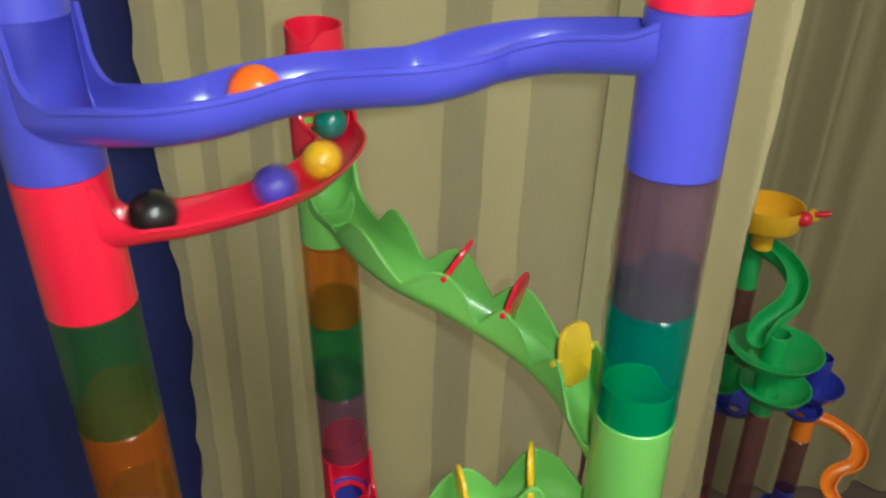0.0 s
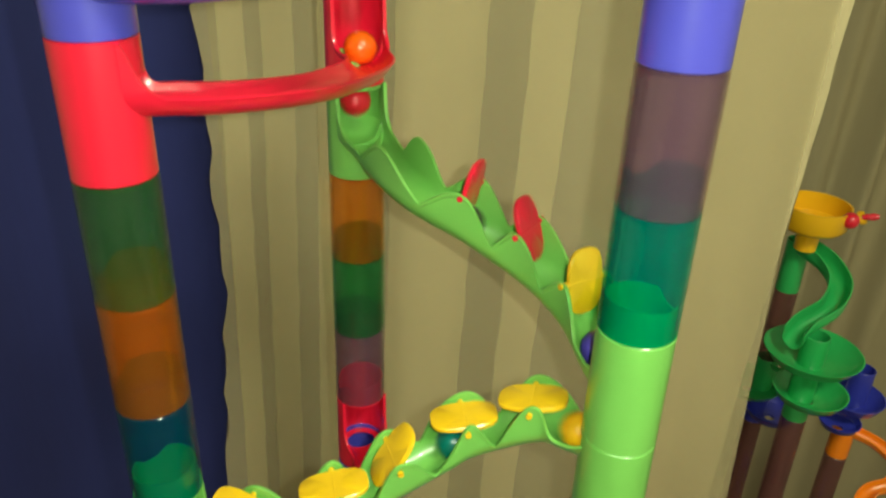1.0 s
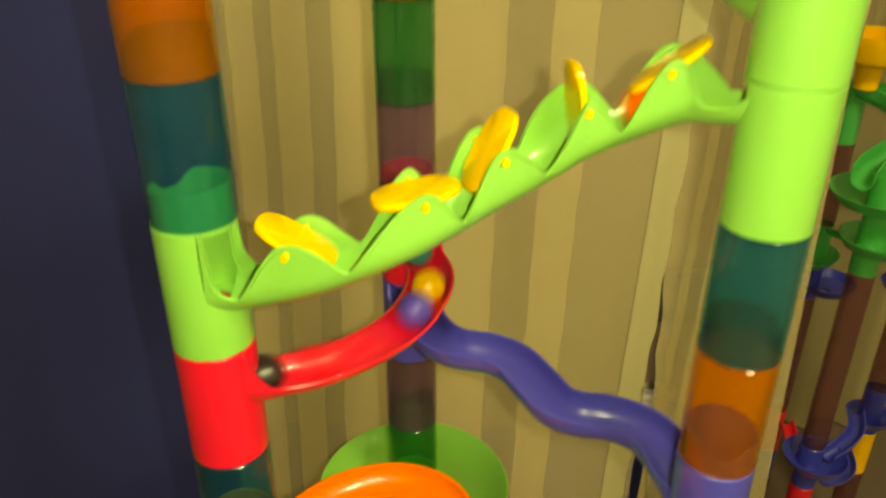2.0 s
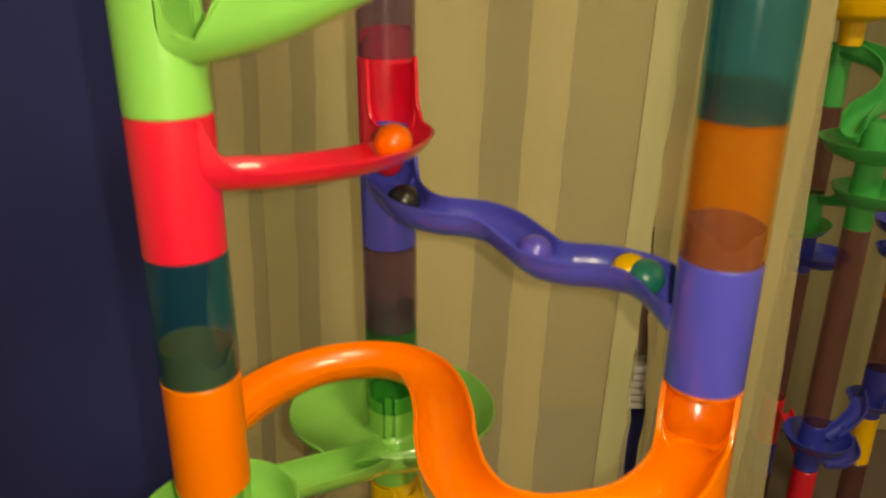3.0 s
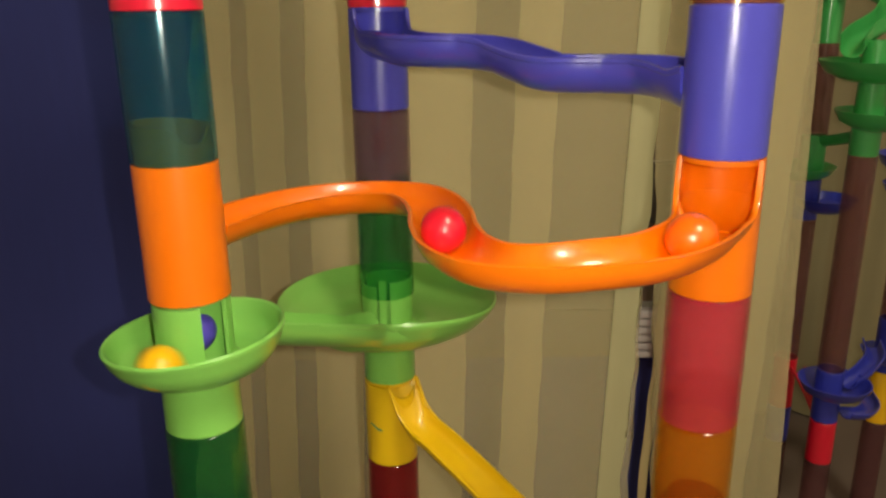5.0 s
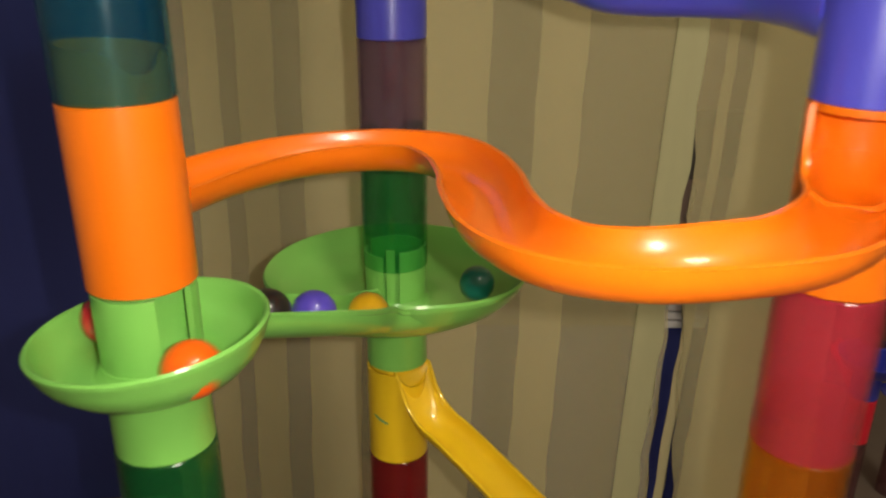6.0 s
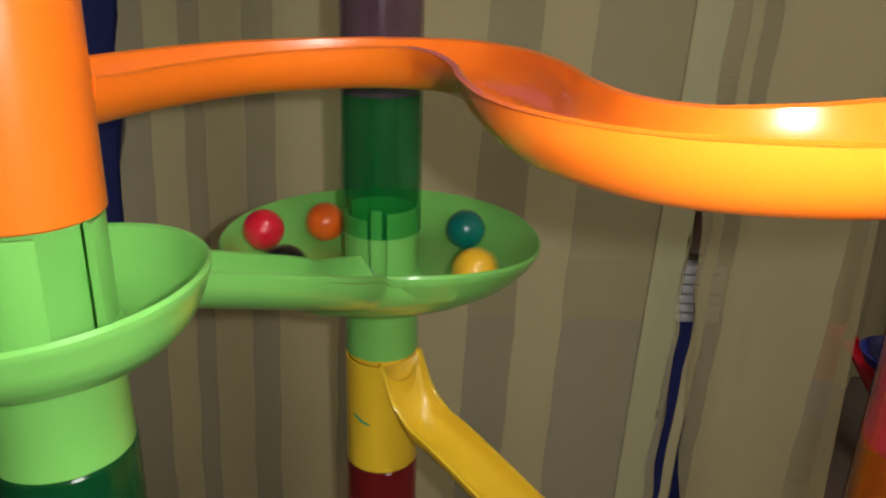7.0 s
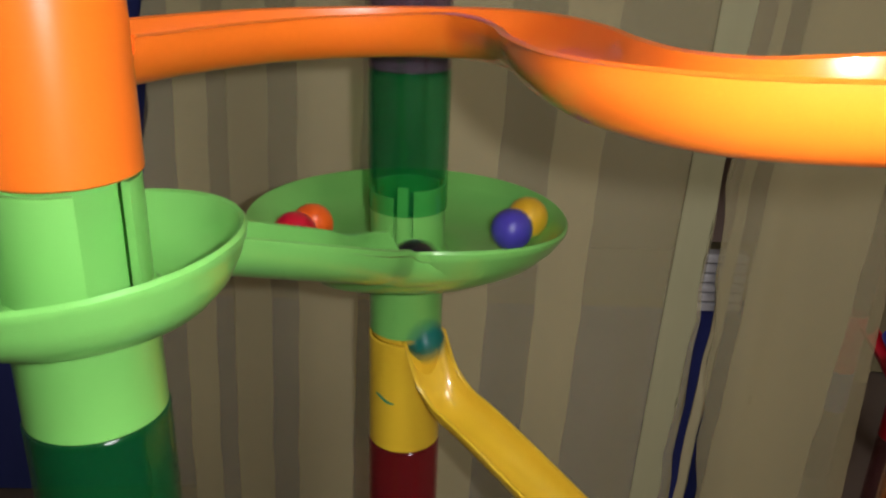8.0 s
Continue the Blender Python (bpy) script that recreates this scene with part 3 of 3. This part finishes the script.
def link_channel():
    ob = thing("link_channel", 0, 0, 0, "light green channel linking the two swirl dishes", "toy track", "marble run tracks")
    start, end = Vector((-0.1387, 0.3558, .5565)), Vector((-0.0797, 0.4408, .5150))
    pts = [start.lerp(end, q) for q in (0.0, 0.15, 0.35, 0.6, 0.82)] + [Vector((-0.0815, 0.4415, .5150)), Vector((-0.0700, 0.4505, .5115)), Vector((-0.0560, 0.4565, .5105)), Vector((-0.0420, 0.4610, .5105))]
    bm, way = trough(pts, lambda u: 0.0180 + 0.004 * u - 0.0165 * min(1.0, max(0.0, (u - 0.78) / 0.05)), lambda u: 0.0165 + 0.0045 * u - 0.006 * max(0.0, (u - 0.84) / 0.16), 64, ro=0.0160)
    way = way[:46] + [Vector((-0.0745, 0.4560, 0.5130)), Vector((-0.0750, 0.4640, 0.5045))]
    part("trough", bm, GREEN, ob)
    return way


W_LINK = link_channel()


# ---- yellow chute ----
def yellow_chute():
    (ax, ay), (bx, by) = TOWER["M"], TOWER["R"]
    ob = thing("chute_piece", 0, 0, 0, "yellow plastic chute with a small green scribble on it", "toy track", "marble run tracks")
    pts = [Vector((ax + (bx - ax) * q, ay + (by - ay) * q, z)) for q, z in ((.045, .446), (.07, .434), (.10, .419), (.15, .4095), (.2, .4065), (.3, .399), (.45, .386), (.7, .363), (.95, .340))]
    line = smooth_path(pts, 60)

    def wall(u):
        return max(0.006, min(0.0150, level(11) - 0.0012 - line[round(u * 59)].z))
    bm, way = trough(pts, wall, wall, 60, ro=0.0148)
    part("trough", bm, YELLOW, ob)
    bm = cut_tube(STEP, heading((ax, ay), (bx, by)), 39, 0.0605, STEP, 0.0135)
    part("cup_tube", bm, YELLOW, ob).matrix_basis = pose(ax, ay, level(12))
    part("neck", neck_mesh(), YELLOW, ob).matrix_basis = pose(ax, ay, level(11))
    part("joint_tube", cut_tube(STEP, heading((bx, by), (ax, ay)), 40, 0.018, 0.045), YELLOW, ob).matrix_basis = pose(bx, by, level(13))
    bm = bmesh.new()
    rows = []
    for i in range(9):
        u = i / 8
        a = radians(-140 + 34 * u)
        zc = 0.0372 - 0.0042 * u + 0.0004 * math.sin(u * 7)
        w = 0.0011 * math.sin(math.pi * (0.12 + 0.76 * u))
        rows.append([bm.verts.new((0.0213 * math.cos(a), 0.0213 * math.sin(a), zc + dz)) for dz in (-w, w)])
    grid_faces(bm, rows)
    part("scribble", bm, MARK, ob, "green pen scribble").matrix_basis = pose(ax, ay, level(12))
    return way


W_Y = yellow_chute()


# ---- the smaller marble run behind ----
RR = 0.0165


def rear_run():
    A, B, C = (.474, .995), (.468, .855), (.595, .950)

    def bit(name, xy, z0, z1, mat, label, r=RR):
        ob = thing(name, xy[0], xy[1], z0, label, "toy tube", "smaller marble run")
        part("tube", lathe(ring(r, r - 0.0014, 0.0002, z1 - z0 - 0.0002), 28), mat, ob)
        return ob

    def bowl(parent, r, z, h, mat, dx=0.0, dy=0.0):
        p = part("bowl", lathe([(0.008, 0), (r * 0.5, 0.002), (r * 0.85, h * 0.45), (r, h), (r - 0.002, h), (r * 0.8, h * 0.5), (r * 0.45, 0.005), (0.008, 0.004)], 40), mat, parent)
        p.matrix_basis = pose(dx, dy, z)
        return p

    def arm(parent, pts, mat, ro=0.0115, hw=0.014):
        bm, _ = trough([Vector(p) for p in pts], lambda u: hw, lambda u: hw, 40, ro=ro, skin=0.0013)
        o = part("arm", bm, mat, parent)
        o.matrix_parent_inverse = parent.matrix_basis.inverted()
        return o

    f = thing("funnel_piece", .470, .965, .772, "orange-yellow funnel dish with a red spinner knob", "toy funnel", "smaller marble run")
    part("dish", lathe([(0.008, 0.0), (0.0145, 0.0), (0.0155, 0.028), (0.040, 0.034), (0.045, 0.040), (0.046, 0.068), (0.0435, 0.068), (0.042, 0.042), (0.014, 0.036), (0.008, 0.03)], 44), R_YELLOW, f)
    kb = bmesh.new()
    bmesh.ops.create_uvsphere(kb, u_segments=20, v_segments=12, radius=0.011)
    part("knob", kb, R_RED, f, "dark red knob").matrix_basis = pose(0.034, -0.033, 0.060)
    part("spout", lathe([(0.0, 0), (0.009, 0), (0.010, 0.004), (0.008, 0.009), (0.0, 0.009)], 18), R_YELLOW, f).matrix_basis = pose(0.052, -0.016, 0.056, 0, 60, -20)
    part("lever", lathe([(0.0, 0), (0.0035, 0), (0.005, 0.014), (0.003, 0.02), (0.0, 0.02)], 12), R_RED, f).matrix_basis = pose(0.052, -0.024, 0.062, 0, 75, -25)

    a1 = bit("spiral_piece", A, .690, .771, R_GREEN, "green piece with a spout spiralling down to a dish")
    arm(a1, [(.476, .985, .752), (.498, .950, .744), (.506, .915, .728), (.490, .886, .710), (.454, .868, .692), (.436, .852, .680)], R_GREEN, 0.014, 0.026)
    bit("tube_piece", A, .571, .689, R_PURPLE, "clear purple plastic tube")
    a2 = bit("link_piece", A, .510, .570, R_GREEN, "green link piece with a curved arm")
    arm(a2, [(.484, .980, .556), (.492, .94, .566), (.486, .89, .576), (.478, .868, .578)], R_GREEN)
    bowl(a2, .050, .000, .020, R_GREEN, -0.022, -0.006)
    a3 = bit("dish_piece", A, .453, .509, R_BLUE, "dark blue piece with a shallow dish")
    bowl(a3, .040, .012, .022, R_BLUE, 0.018, -0.018)
    bit("tube_piece", A, .243, .452, R_PURPLE, "clear purple plastic tube")
    a4 = bit("link_piece", A, .163, .242, R_RED, "red link piece with a slanting arm")
    arm(a4, [(.484, .975, .222), (.482, .93, .210), (.477, .88, .196)], R_RED, 0.010, 0.012)
    bit("tube_piece", A, .106, .162, R_BLUE, "dark blue plastic tube")
    bit("tube_piece", A, .0, .105, R_PURPLE, "clear purple plastic tube standing on the floor")
    b1 = bit("spiral_piece", B, .568, .700, R_GREEN, "green double dish piece on the middle column")
    bowl(b1, .062, .084, .026, R_GREEN)
    bowl(b1, .048, .030, .024, R_GREEN, 0.006, -0.01)
    bit("tube_piece", B, .290, .567, R_PURPLE, "clear purple plastic tube")
    b2 = bit("dish_piece", B, .217, .289, R_BLUE, "dark blue piece with a round dish")
    bowl(b2, .044, .034, .024, R_BLUE, 0.004, -0.006)
    arm(b2, [(.49, .850, .262), (.515, .862, .272), (.54, .885, .280), (.556, .925, .284)], R_BLUE, 0.011, 0.015)
    arm(b2, [(.49, .845, .222), (.52, .858, .214), (.545, .885, .210), (.56, .93, .206)], R_BLUE, 0.011, 0.012)
    bit("tube_piece", B, .156, .216, R_RED, "red plastic tube of the smaller run")
    bit("tube_piece", B, .0, .155, R_PURPLE, "clear purple plastic tube standing on the floor")
    c0 = bit("dish_piece", C, .500, .590, R_BLUE, "dark blue piece with a round dish")
    bowl(c0, .046, .026, .026, R_BLUE, -0.012, -0.012)
    bowl(c0, .030, .000, .018, R_BLUE, -0.028, -0.03)
    c1 = bit("snake_piece", C, .430, .499, R_ORANGE, "orange piece with a winding arm")
    arm(c1, [(.603, .945, .470), (.635, .925, .464), (.655, .895, .452), (.641, .868, .440), (.611, .862, .428), (.593, .842, .416), (.605, .815, .404), (.635, .806, .396)], R_ORANGE, 0.011, 0.014)
    bit("tube_piece", C, .320, .429, R_PURPLE, "clear purple plastic tube")
    c2 = bit("dish_piece", C, .240, .319, R_BLUE, "dark blue plastic connector piece")
    bowl(c2, .034, .010, .02, R_BLUE)
    bit("tube_piece", C, .160, .239, R_YELLOW, "yellow plastic tube of the smaller run")
    bit("tube_piece", C, .0, .159, R_PURPLE, "clear purple plastic tube standing on the floor")


rear_run()


# ---- balls ----
def ball(mat, text):
    bm = bmesh.new()
    bmesh.ops.create_uvsphere(bm, u_segments=40, v_segments=24, radius=BALL_R)
    return tagged(part("ball", bm, mat), "%s plastic ball rolling through the marble run" % text, "ball", "rolling balls")


BALLS = {n: ball(plastic("ball_" + n, c, 0.3), n) for n, c in (("teal", (.005, .16, .13)), ("yellow", (.85, .48, .01)), ("purple", (.085, .06, .48)),
                                                              ("black", (.012, .010, .010)), ("red", (.72, .008, .03)), ("orange", (.95, .13, .004)))}
LIFT = Vector((0, 0, SKIN + BALL_R))


def ring_way(xy, r, z, a0, a1, n=30):
    return [Vector((xy[0] + r * math.cos(radians(a0 + (a1 - a0) * i / n)), xy[1] + r * math.sin(radians(a0 + (a1 - a0) * i / n)), z)) for i in range(n + 1)]


ROUTE = [[p + LIFT for p in w] for w in (W_B1, W_R1, W_G1, W_G2, W_R2, W_B2, W_O)]
ROUTE.append([Vector((*TOWER["L"], .580)), *ring_way(TOWER["L"], .0325, .5735, -25, -312)])
ROUTE.append([p + LIFT for p in W_LINK])
M_AXIS = TOWER["M"]


def on_route(s, inner=0.0):
    """The place s of a ball: whole part the stretch, fraction the share of it (its last tenth is the drop into the next); from 9 on it
    circles the large dish, one lap a unit; from 20 on it is in the yellow chute, from 12 on its way down there. inner: how much nearer to the tower it circles."""
    if s >= 20:
        w = W_Y
        f = (s - 20) * (len(w) - 1)
        i = min(len(w) - 2, int(f))
        return w[i].lerp(w[i + 1], f - i) + LIFT
    if s >= 9:
        a = radians(-95 + 360 * (min(s, 12) - 9))
        r = (0.0695 - inner - 0.001 * min(3, s - 9)) * (1 - 0.16 * max(0.0, -math.sin(a)))
        p = Vector((M_AXIS[0] + r * math.cos(a), M_AXIS[1] + 0.004 + r * math.sin(a), 0.5160 + (r - 0.06) * 0.3))
        return p if s <= 12 else p.lerp(W_Y[0] + LIFT, (s - 12) / 8)
    i = int(s)
    f = s - i
    w = ROUTE[i]
    if f <= 0.9 or i == 8:
        g = f / (0.9 if i != 8 else 1) * (len(w) - 1)
        j = min(len(w) - 2, int(g))
        return w[j].lerp(w[j + 1], g - j)
    g = (f - 0.9) / 0.1
    return w[-1].lerp(ROUTE[i + 1][0], g * g)


# seconds and place on the route for each ball
ROLLS = {
    "teal": [(0, 1.86), (0.2, 1.95), (0.3, 1.98), (0.4, 2.09), (0.5, 2.47), (1, 3.3), (1.5, 4.11), (1.6, 4.33), (1.7, 4.61), (3.3, 6.01), (3.4, 6.08), (3.5, 6.16), (3.6, 6.25), (3.7, 6.39), (3.8, 6.47), (3.9, 6.52), (4, 6.64), (4.1, 6.76), (4.4, 7.02), (4.5, 7.02), (4.6, 7.19), (4.7, 7.31), (4.8, 7.49), (4.9, 7.6), (5, 7.7), (5.06, 8.3), (5.1, 8.75), (5.2, 9.14), (6.3, 10.64), (6.5, 10.85), (6.7, 11.05), (6.9, 11.29), (7.1, 11.41), (7.3, 11.66), (7.5, 11.80), (7.7, 11.91), (7.9, 11.98), (7.93, 12), (8, 20.03)],
    "yellow": [(0, 1.53), (0.1, 1.89), (0.4, 1.98), (0.5, 2.05), (1, 3.03), (1.7, 4.1), (1.8, 4.26), (1.9, 4.46), (2, 4.63), (2.1, 4.84), (3.3, 6), (3.4, 6.01), (3.5, 6.07), (3.6, 6.15), (3.7, 6.22), (3.8, 6.3), (3.9, 6.42), (4, 6.49), (4.1, 6.56), (4.2, 6.68), (4.3, 6.8), (4.8, 7.01), (4.9, 7.02), (5, 7.27), (5.1, 7.49), (6.3, 9.34), (6.5, 9.57), (6.7, 9.76), (6.9, 10.02), (7.1, 10.30), (7.3, 10.43), (7.5, 10.69), (7.7, 10.87), (7.9, 11.20), (8, 11.28)],
    "purple": [(0, 1.34), (0.1, 1.63), (0.2, 1.89), (0.6, 1.98), (0.7, 2.01), (0.9, 2.71), (1.2, 3.05), (1.4, 3.54), (1.5, 3.89), (1.8, 4.08), (1.9, 4.26), (2, 4.49), (2.1, 4.76), (3.3, 5.75), (3.5, 5.98), (3.6, 5.99), (3.7, 6.01), (3.8, 6.06), (3.9, 6.13), (4, 6.2), (4.1, 6.3), (4.2, 6.43), (4.3, 6.49), (4.4, 6.57), (4.5, 6.67), (4.6, 6.78), (5, 7), (5.1, 7.01), (5.2, 7.03), (6.3, 9.01), (6.5, 9.25), (6.7, 9.52), (6.9, 9.79), (7.1, 10.15), (7.3, 10.39), (7.5, 10.63), (7.7, 10.81), (7.9, 11.17), (8, 11.25)],
    "black": [(0, 1.08), (0.1, 1.2), (0.2, 1.33), (0.3, 1.48), (0.4, 1.88), (0.5, 1.89), (0.7, 1.97), (0.8, 1.99), (0.9, 2.19), (1.5, 3.5), (2, 4.03), (2.1, 4.09), (2.2, 4.23), (3.3, 5.44), (3.4, 5.57), (3.5, 5.7), (3.6, 5.77), (3.8, 5.98), (3.9, 5.99), (4, 6.01), (4.1, 6.07), (4.2, 6.16), (4.3, 6.24), (4.4, 6.36), (4.5, 6.44), (4.6, 6.51), (4.7, 6.6), (4.8, 6.71), (4.9, 6.82), (5.1, 6.99), (5.2, 7.02), (6.3, 8.62), (6.5, 9.22), (6.7, 9.45), (6.9, 9.72), (7.1, 10.01), (7.3, 10.28), (7.5, 10.48), (7.7, 10.68), (7.9, 10.88), (8, 11.03)],
    "red": [(0, 0.975), (0.1, 0.995), (0.2, 1.08), (0.3, 1.18), (0.4, 1.26), (0.5, 1.38), (0.6, 1.54), (0.8, 1.9), (1, 1.98), (1.1, 2.02), (1.3, 2.8), (1.6, 3.06), (1.7, 3.2), (1.9, 3.75), (2.2, 4.96), (3.3, 4.99), (3.4, 5.06), (3.5, 5.07), (3.6, 5.22), (3.7, 5.36), (3.8, 5.44), (3.9, 5.59), (4, 5.72), (4.3, 5.98), (4.4, 5.99), (4.5, 6.01), (4.6, 6.06), (4.7, 6.14), (4.8, 6.22), (4.9, 6.3), (5, 6.43), (5.1, 6.5), (5.2, 6.61), (5.6, 6.95), (6.3, 8.12), (6.4, 8.7), (6.5, 9.17), (6.7, 9.44), (6.9, 9.64), (7.1, 9.83), (7.3, 10.17), (7.5, 10.36), (7.7, 10.57), (7.9, 10.76), (8, 10.83)],
    "orange": [(0, 0.6), (0.1, 0.71), (0.2, 0.83), (0.3, 0.9), (0.4, 0.97), (0.53, 0.999), (0.6, 1.07), (0.7, 1.19), (0.8, 1.31), (0.9, 1.47), (1, 1.89), (1.1, 1.9), (1.3, 1.97), (1.4, 1.99), (1.5, 2.21), (1.9, 3.03), (2.0, 3.16), (2.1, 3.34), (3.3, 4.89), (3.4, 4.99), (3.5, 4.99), (3.6, 4.99), (3.7, 4.99), (3.8, 5.07), (3.9, 5.08), (4, 5.27), (4.1, 5.38), (4.2, 5.44), (4.3, 5.6), (4.4, 5.72), (4.7, 5.99), (4.8, 6), (4.9, 6.01), (5, 6.1), (5.1, 6.19), (5.2, 6.26), (5.9, 6.97), (6.3, 7.45), (6.5, 8.2), (6.6, 8.95), (6.7, 9.24), (6.9, 9.50), (7.1, 9.76), (7.3, 10.03), (7.5, 10.24), (7.7, 10.42), (7.9, 10.65), (8, 10.77)],
}
# each paddle's turn in degrees: flat is 0, upright 90
PADDLE_TURNS = [
    [(0, 120), (.42, 120), (.5, 200), (.6, 205), (.7, 250), (.8, 300), (.9, 360), (1.0, 462), (1.2, 500), (1.3, 520), (1.4, 590), (1.5, 620), (1.7, 760), (8, 760)],
    [(0, 104), (.55, 104), (.65, 170), (.8, 330), (.9, 380), (1.0, 430), (1.1, 520), (1.3, 640), (1.4, 700), (1.5, 715), (1.7, 800), (8, 800)],
    [(0, 82), (1.05, 82), (1.15, 110), (1.3, 85), (1.6, 60), (1.8, 70), (8, 70)],
    [(0, 95), (.8, 95), (.9, 150), (1.0, 190), (1.2, 205), (1.35, 330), (1.5, 318), (1.6, 420), (1.8, 560), (2.0, 577), (2.1, 590), (2.25, 760), (8, 760)],
    [(0, 95), (.85, 95), (.95, 160), (1.0, 185), (1.2, 300), (1.4, 300), (1.5, 315), (1.7, 370), (1.9, 420), (2.0, 460), (2.1, 540), (2.2, 675), (2.4, 760), (8, 760)],
    [(0, 40), (1.0, 55), (1.3, 220), (1.5, 220), (1.75, 402), (2.0, 420), (2.2, 422), (2.5, 560), (8, 560)],
    [(0, 5), (1.0, 5), (1.2, 20), (1.35, 180), (2.2, 192), (2.6, 340), (8, 340)],
    [(0, -25), (1.1, -25), (1.25, 60), (1.35, 150), (1.6, 130), (1.75, 260), (1.8, 310), (2.0, 330), (2.1, 420), (2.2, 510), (2.6, 520), (8, 520)],
]



INNER = {"teal": 0.011, "purple": 0.009, "orange": 0.015, "black": 0.003}


def ball_rows(keys, inner):
    """Rows every twentieth of a second along the route, between the given times and places."""
    rows = []
    for i in range(161):
        t = i / 20
        s = float(np.interp(t, [k[0] for k in keys], [k[1] for k in keys]))
        p = on_route(s, inner)
        rows.append((t, Matrix.Translation(p)))
    return rows


# ---- the torch beside the lens ----
def torch_thing():
    ob = thing("phone_torch", 0, 0, 0, "small glowing phone torch held beside the lens", "torch")
    part("lamp_glass", lathe([(0.0, 0.0), (0.0036, 0.0), (0.0036, -0.0008), (0.0, -0.0008)], 20), TORCH_GLOW, ob)
    part("bezel", lathe([(0.0038, 0.002), (0.0052, 0.002), (0.0052, -0.0012), (0.0038, -0.0012)], 20), BLACK, ob)
    return ob


torch = torch_thing()


def motions():
    walk(torch, [(r[0], eye_pose(*r[1:]) @ pose(0.024, 0.006, 0.006)) for r in PATH])
    for n, ob in BALLS.items():
        walk(ob, ball_rows(ROLLS[n], INNER.get(n, 0.0)))
    for (pad, base), turns in zip(PADDLES, PADDLE_TURNS):
        rows = []
        for (t0, a0), (t1, a1) in zip(turns, turns[1:]):
            n = max(1, int(abs(a1 - a0) / 70) + 1)
            rows += [(t0 + (t1 - t0) * i / n, base @ pose(0, 0, 0, 0, a0 + (a1 - a0) * i / n, 0)) for i in range(n)]
        rows.append((turns[-1][0], base @ pose(0, 0, 0, 0, turns[-1][1], 0)))
        walk(pad, rows)


motions()
